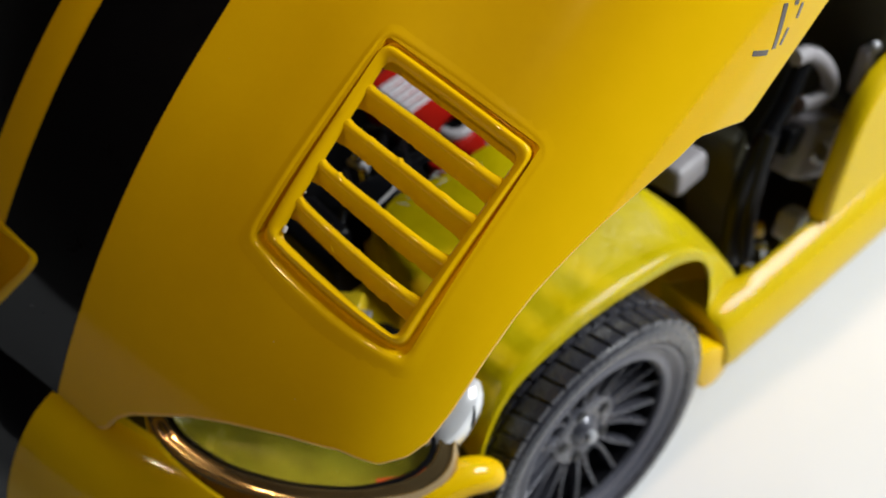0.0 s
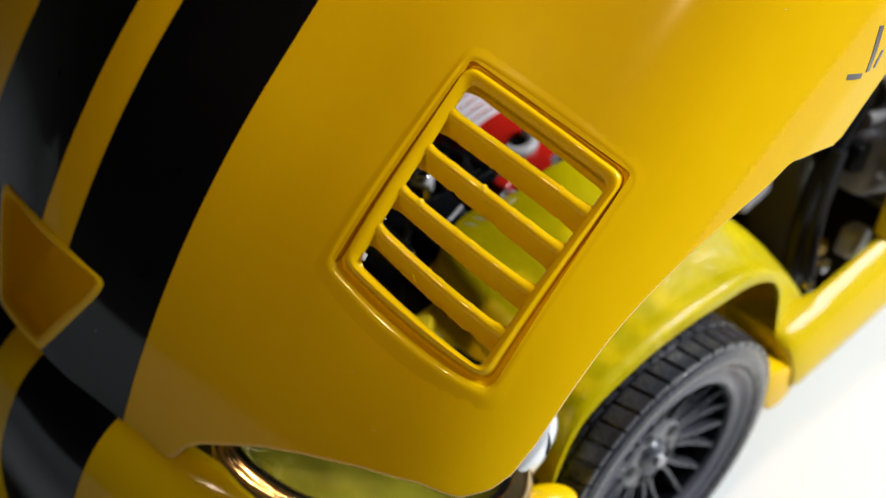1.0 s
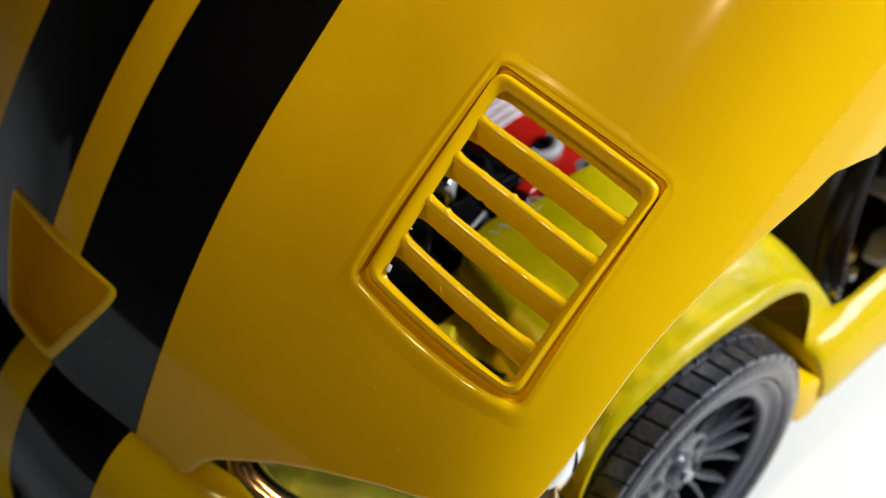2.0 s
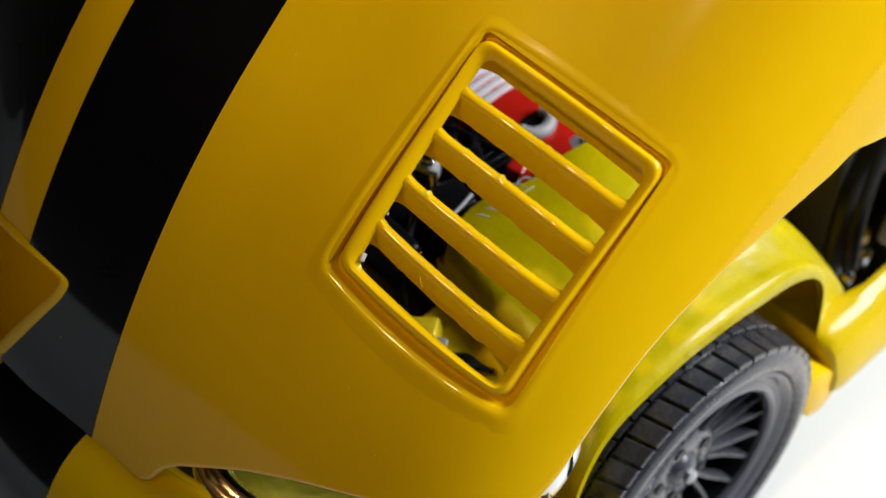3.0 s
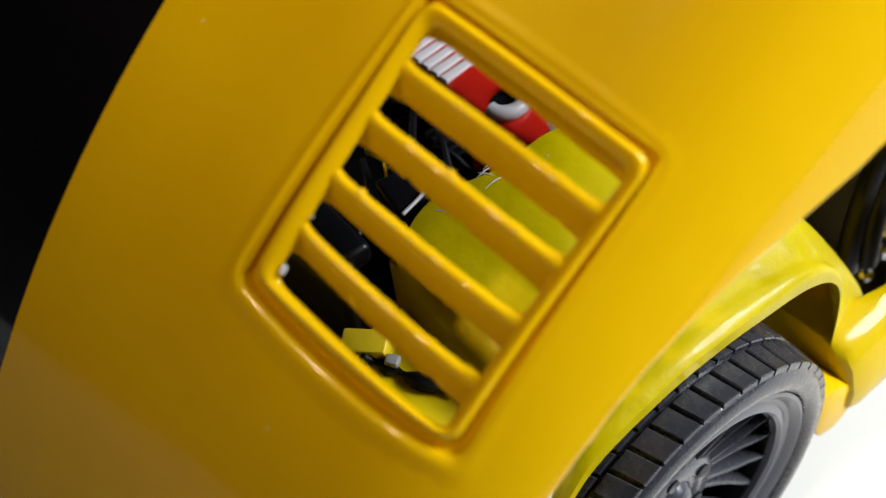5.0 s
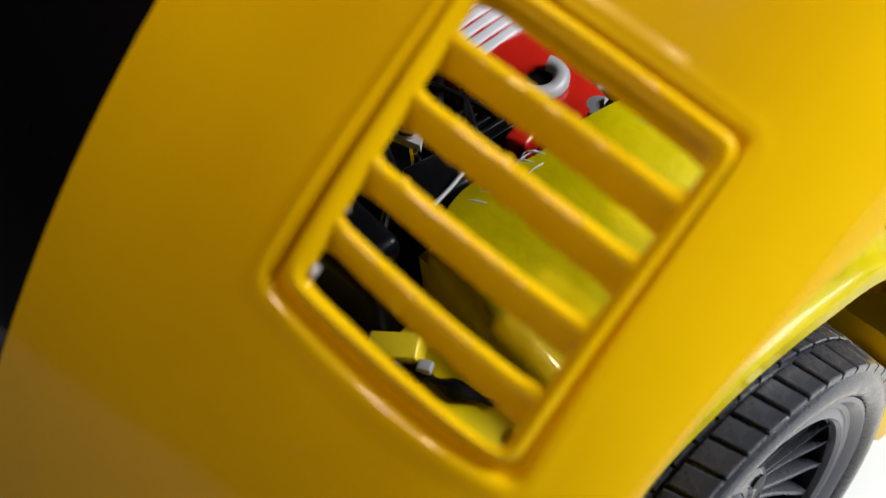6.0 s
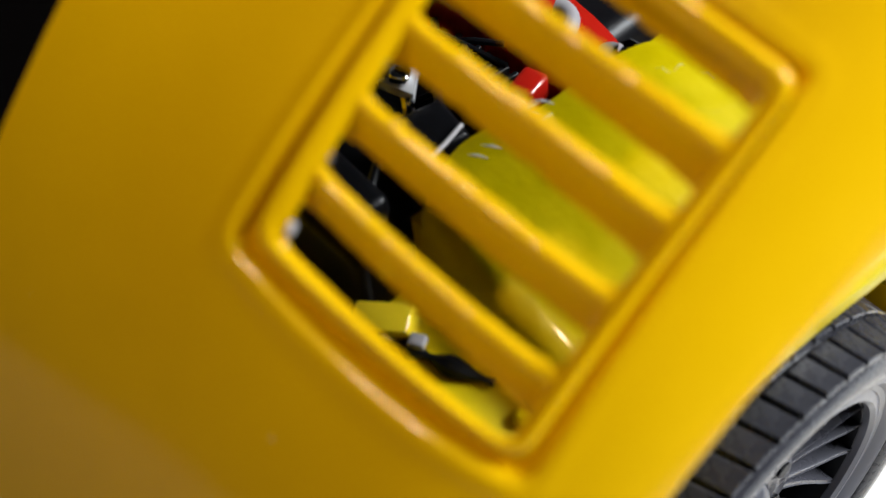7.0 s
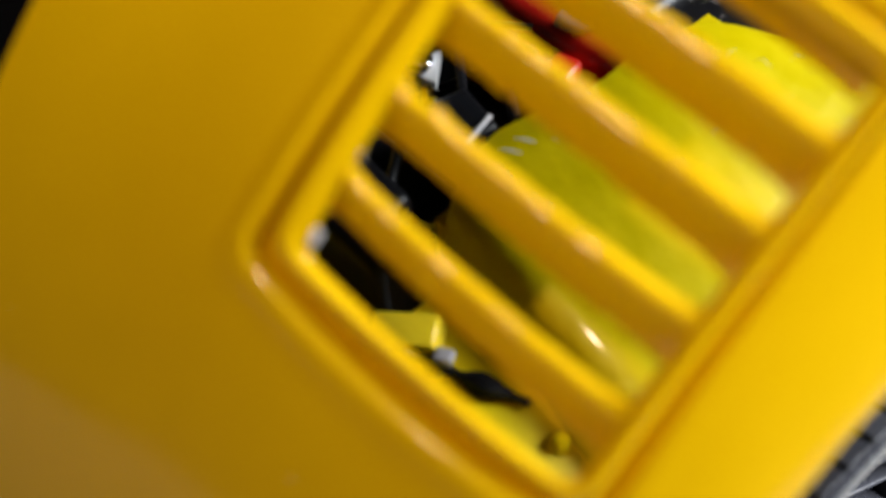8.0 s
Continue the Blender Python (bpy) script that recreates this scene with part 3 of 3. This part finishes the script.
part("arch_liner", *bev_block((33, 31.0, 11), (22, 2.4, 20), 0.8, (-10, 0, -6)), PAINT, housing, "yellow liner at the back of the wheel arch")
sill_prof = [(47.7, 19.4), (48.5, 19.6), (50.2, 18.6), (51.6, 16.5), (52.3, 13.2), (52.2, 10.8), (51.5, 9.6), (49.5, 8.0), (47.6, 7.6), (47.5, 13.0)]
sill = part("sill", *loft([[(x + dx - (inset if x < 48 else 0.0), y, z) for x, z in sill_prof] for y, dx, inset in ((24.4, -1.2, 6.0), (25.0, -0.3, 5.8), (26.2, 0, 5.4), (28.5, 0, 3.2), (31, 0, 0.8), (34, 0, 0), (40, 0, 0), (60, -0.3, 0), (80, -0.8, 0), (110, -1.5, 0))], cap=True), BODY, car, "yellow side sill behind the front wheel")
flap = [(19.8, 17.2), (22.5, 16.6), (26.6, 13.4), (26.6, 10.2), (25.4, 8.4), (23.4, 7.6), (21.2, 8.4), (20.0, 10.6), (19.5, 14)]
part("arch_corner", *loft([[(x, 23 + (y - 23) * k, 12 + (z - 12) * k) for y, z in flap] for x, k in ((44, 1), (50.6, 1), (51.3, 0.93), (51.5, 0.8))], cap=True), PAINT, sill, "rounded yellow lower corner behind the wheel")
door_loops = []
for x, grow in ((46.8, 0), (48.0, 0), (49.2, 0.3), (49.8, 0.9)):
    door_loops.append([(x, 46.4 + grow, 19.7), (x - 0.1, 48.2 + grow, 25.6), (x - 0.3, 50.8 + grow, 32.0), (x - 0.6, 53.4 + grow, 36.4 - grow), (x - 1.0, 57, 38.6 - grow), (x - 1.4, 63, 39.4 - grow), (x - 1.6, 112, 40.0 - grow), (x, 112, 19.7)])
door = part("door", *loft(door_loops, cap=True), BODY, car, "yellow door with a slanted leading edge")
bevel(door, 0.5, 2, 30)

# ---- engine bay ----
part("bay_floor", *block((0, 10, 1), (84, 112, 3)), BAY, car, "dark engine bay floor")
part("firewall", *bev_block((0, 66, 24), (86, 3, 40), 1.0), BAY, car, "dark firewall behind the engine")
engine = part("engine", *bev_block((0, 16, 19), (36, 62, 30), 2.0, (0, 0, 0), 0.9), DARK, car, "black model engine with a red cover")
cover_pts = curve_points([(0.5, 12.9, 0), (8, 12.9, 0), (15, 12.4, 0), (21.5, 12.2, 0)], 16)
loops = []
for p, w in zip(cover_pts, [4.2, 4.3, 4.3, 4.3, 4.3, 4.3, 4.2, 4.2, 4.1, 4.0, 3.9, 3.8, 3.7, 3.5, 3.3, 3.0, 2.6]):
    loops.append([(p[0], p[1] + a * w, 39.4 + h) for a, h in ((-1.0, -5.5), (-1.0, -0.8), (-0.85, 0.1), (-0.6, 0.5), (0.0, 0.7), (0.7, 0.5), (1.0, -0.2), (1.1, -5.5))])
red = part("valve_cover", *loft(loops, cap=True), RED, engine, "glossy red valve cover with white ribs")
for k in range(5):
    part("rib", *bev_block((9.0 - 1.42 * k, 13.2, 40.0), (1.02, 7.2, 0.6), 0.12), WHITE, engine, "white raised rib")
part("hose_ring", *tube([(15.9 + 1.8 * math.cos(a), 11.7 + 2.0 * math.sin(a), 40.7 - 0.2 * math.cos(a)) for a in [k * math.pi / 14 for k in range(-7, 10)]], 0.8, 12), GREYPLASTIC, engine, "grey hose clamp")
part("filler_neck", *tube([(15.6, 11.8, 38.6), (15.6, 11.8, 40.15), (15.6, 11.8, 40.25)], [1.4, 1.3, 0.8], 16), DARK, engine)
part("bolt", *tube([(22.5, 14.3, 38.0), (22.6, 14.2, 40.6), (22.6, 14.2, 41.0)], [1.0, 1.0, 0.5], 6), CHROME, engine, "chrome bolt head")
part("bolt_washer", *tube([(21.5, 13.3, 38.6), (21.5, 13.3, 40.0), (21.5, 13.3, 40.2)], [1.2, 1.2, 0.7], 14), SILVER, engine)
part("cover_flange", *bev_block((18.7, 6.8, 38.4), (2.4, 3.0, 2.6), 0.5, (0, 0, 14)), RED, engine, "red casting")
part("bracket", *loft([[(12.7, -3.2, 41.8 + h), (14.2, -0.4, 42.4 + h), (15.6, -2.2, 41.6 + h)] for h in (0, 0.9)] , cap=True), BRIGHT, engine, "bright metal bracket")
part("bracket_leg", *tube([(15.0, -2.4, 42.0), (15.8, -3.0, 40.6), (16.4, -3.6, 38.0)], 0.5, 8), CHROME, engine)
part("ignition_box", *bev_block((18.6, -3.2, 40.3), (4.6, 4.4, 3.4), 0.5, (0, 0, -12)), DARK, engine, "black ignition box")
part("box_edge", *tube([(20.4, -1.6, 42.3), (20.9, -3.6, 42.3), (21.3, -5.8, 42.3)], 0.2, 8), GREYPLASTIC, engine, "grey edge strip")
part("air_box", *bev_block((17.9, -11.4, 41.2), (8.2, 3.4, 2.6), 0.8, (0, 0, -3)), DARK, engine, "matt black air box")
part("coolant_tank", *bev_block((14, -9, 30), (15, 9, 14), 1.2), DARK, engine)
for k, (a, b, c) in enumerate((((6, 8, 37), (12, 3, 40), (17, -1, 40)), ((9, 8, 37), (15, 4, 41), (19.5, 1.5, 39)), ((10, -2, 38), (15, -5, 40), (18, -9, 39)))):
    part("ignition_lead", *tube(curve_points([a, b, c], 12), 0.4, 8), DARK, engine)
# glints of clear clips, modelled as thin bright slivers
for x, y, n in ((24.7, 0.1, 2.4), (26.2, 0.0, 1.9)):
    part("clip", *tube([(x, y, 44.9), (x + 0.1, y + n * 0.5, 45.25), (x + 0.2, y + n, 45.2)], [0.03, 0.07, 0.03], 8), BRIGHT, housing, "clear plastic clip with bright glints")
# glints of clear tabs, modelled as white slivers
for x, y, z, a in ((25.3, 1.7, 44.9, 20), (25.1, -3.4, 44.0, 35)):
    for d in (-0.7, 0.6):
        part("tab_glint", *tube([(x - 0.7, y + d - 0.4, z + 0.42), (x, y + d, z + 0.5), (x + 0.6, y + d + 0.35, z + 0.42)], [0.03, 0.11, 0.03], 6), WHITE, housing, "bright edge of a clear plastic tab")
part("lamp_back", *bev_block((26.9, -15.2, 35.9), (5.4, 3.0, 4.4), 0.16, (6, -8, 36), 0.8), LEMON, headlight, "yellow back of the headlight")
part("wire", *tube(curve_points([(27.4, -16.6, 37.0), (28.6, -15.9, 37.0), (30.2, -15.2, 36.8), (32.2, -14.4, 36.4), (35.4, -12.8, 35.8)], 20), [0.55 + 0.3 * math.sin(k * 0.9) for k in range(21)], 8), DARK, headlight, "black wiring")
part("plug", *bev_block((30.0, -15.0, 37.6), (1.3, 1.1, 0.7), 0.2, (0, 0, 30)), GREYPLASTIC, headlight)
part("screw", *tube([(38.4, -13.0, 33.6), (38.4, -13.0, 35.2), (38.4, -13.0, 35.5)], [0.7, 0.7, 0.4], 6), BODY, housing, "yellow painted screw head")

for a, b, c in (((4, 6, 36.5), (9, 5.5, 39.5), (15.5, 7.5, 38.5)), ((6, 4, 36), (11, 6.5, 39), (14, 8.6, 39.2)), ((12, 1, 37), (15.5, 3.5, 39.6), (18.5, 4.6, 38))):
    part("cable", *tube(curve_points([a, b, c], 14), 0.28, 8), DARK, engine)
for k in range(5):
    part("fin", *bev_block((12.0 + 1.1 * k, 6.0, 37.4), (0.5, 3.4, 2.2), 0.15, (0, 0, -6)), DARK, engine)
part("clip_head", *bev_block((13.9, -2.0, 43.1), (1.6, 1.2, 1.2), 0.3, (0, 12, 30)), CHROME, engine, "bright metal clip")

# rear of the bay, between housing and door
part("hose", *tube(curve_points([(39, 53.5, 41.5), (39.5, 51.0, 38.5), (40, 47.0, 34.2), (40, 44.5, 31.6), (40, 41.2, 26), (40.2, 39.4, 20), (40.5, 38.5, 12)], 30), 1.35, 14), DARK, engine, "black rubber hose")
part("hose", *tube(curve_points([(41, 44.5, 33), (41.2, 42.4, 27), (41.5, 40.6, 20), (42, 40.0, 13)], 20), 1.2, 10), DARK, engine, "grey hose")
part("hose_loop", *tube(curve_points([(39.6, 49.6, 41.6), (39.8, 52.6, 40.6), (40, 55.6, 37.2), (40, 57.6, 33.4), (40, 57.4, 31.0), (39.6, 54.6, 30.6), (39.2, 52.6, 31.4)], 36), 1.15, 12), GREYPLASTIC, engine, "grey plastic hose loop")
part("fluid_tank", *bev_block((40.2, 54.8, 23.6), (6, 13.5, 9.0), 1.3, (-34, 0, 4), 0.92), GREYPLASTIC, engine, "grey plastic fluid tank")
part("tank_cap", *tube([(43.0, 52.5, 25.0), (43.6, 52.4, 25.2), (44.0, 52.4, 25.4)], [1.6, 1.6, 1.2], 16), SILVER, engine, "grey filler cap")
part("tank_bracket", *bev_block((40.8, 48.8, 28.6), (2.6, 4.6, 4.0), 0.5, (-30, 0, 10)), DARK, engine)
part("hinge_rivet", *tube([(42.0, 63.8, 36.0), (42.6, 63.7, 36.3), (42.9, 63.6, 36.4)], [0.9, 0.9, 0.5], 12), SILVER, engine, "bright rivet")
part("rivet_arm", *bev_block((41.6, 62.6, 32.6), (1.8, 2.2, 7.0), 0.5, (-16, 0, 0)), GREYPLASTIC, engine)
part("relay_box", *bev_block((33.2, 35.2, 28.0), (5.6, 7.2, 4.4), 0.9, (-6, 0, 6), 0.92), GREYPLASTIC, engine, "grey plastic box")
part("bay_panel", *bev_block((33, 44, 18), (9, 4, 26), 1.0, (8, 0, 12), 0.9), BAY, engine, "dark panel beside the engine")
part("light_block", *bev_block((42.4, 49.6, 12.6), (3.2, 4.6, 4.4), 0.8, (-30, 0, 8)), WHITEGREY, engine, "pale grey plastic block")
part("yellow_screw", *tube([(40.2, 45.3, 12.2), (40.6, 44.8, 14.4), (40.7, 44.7, 14.8)], [0.8, 0.8, 0.4], 8), BODY, engine)
for y, z in ((46.4, 8.4), (43.4, 6.2)):
    part("chrome_bolt", *tube([(40.2, y, z - 1), (40.6, y - 0.3, z + 0.8), (40.7, y - 0.4, z + 1.2)], [0.9, 0.9, 0.4], 10), CHROME, engine, "small chrome bolt")

# dust and lint on the hood and in the bay
random.seed(5)
for k in range(14):
    S, v = random.uniform(4, 56), random.uniform(-34, 40)
    if 31 < S < 54 and -15 < v < 14:
        continue
    a, l = random.uniform(0, 3.1), random.uniform(0.05, 0.11) * (2.0 if random.random() < 0.15 else 1)
    pts = [hood_at(S + l * f * math.cos(a), v + l * f * math.sin(a), 0.09) for f in (-1, -0.3, 0.4, 1)]
    part("dust_speck", *tube(pts, [0.012, 0.025, 0.022, 0.012], 5), WHITE, hood)
for k in range(12):
    x, y = random.uniform(24, 34), random.uniform(-6, 15)
    a, l = random.uniform(0, 3.1), random.uniform(0.2, 0.7)
    part("lint", *tube([(x - l * math.cos(a), y - l * math.sin(a), 45.4), (x, y, 45.8), (x + l * math.cos(a), y + l * math.sin(a), 45.5)], [0.012, 0.028, 0.012], 5), WHITE, housing)

# pale blocks set as glints at the ends of the louvres, and hairs caught on their edges
for S, v, k in ((35.0, -8.9, 1.0), (34.95, -4.7, 0.3)):
    x, y, z = hood_at(S, v, -0.35)
    part("end_glint", *bev_block((x, y, z), (0.4 * k, 0.75 * k, 0.45 * k), 0.12 * k, (30, 10, 20)), WHITEGREY, hood)
for S, v, d, l in ((38.9, -6.1, 0.5, 0.55), (42.1, -6.5, -0.3, 0.4), (40.6, -7.9, -0.8, 0.6), (36.6, 3.2, 0.2, 0.35), (45.0, -2.2, 0.4, 0.35)):
    pts = [hood_at(S + l * d * f, v + l * f, 0.1 + 0.5 * l * math.sin(2.6 * f)) for f in (0, 0.25, 0.5, 0.75, 1.0)]
    part("lint", *tube(pts, [0.02, 0.025, 0.022, 0.018, 0.01], 5), LEMON, hood)
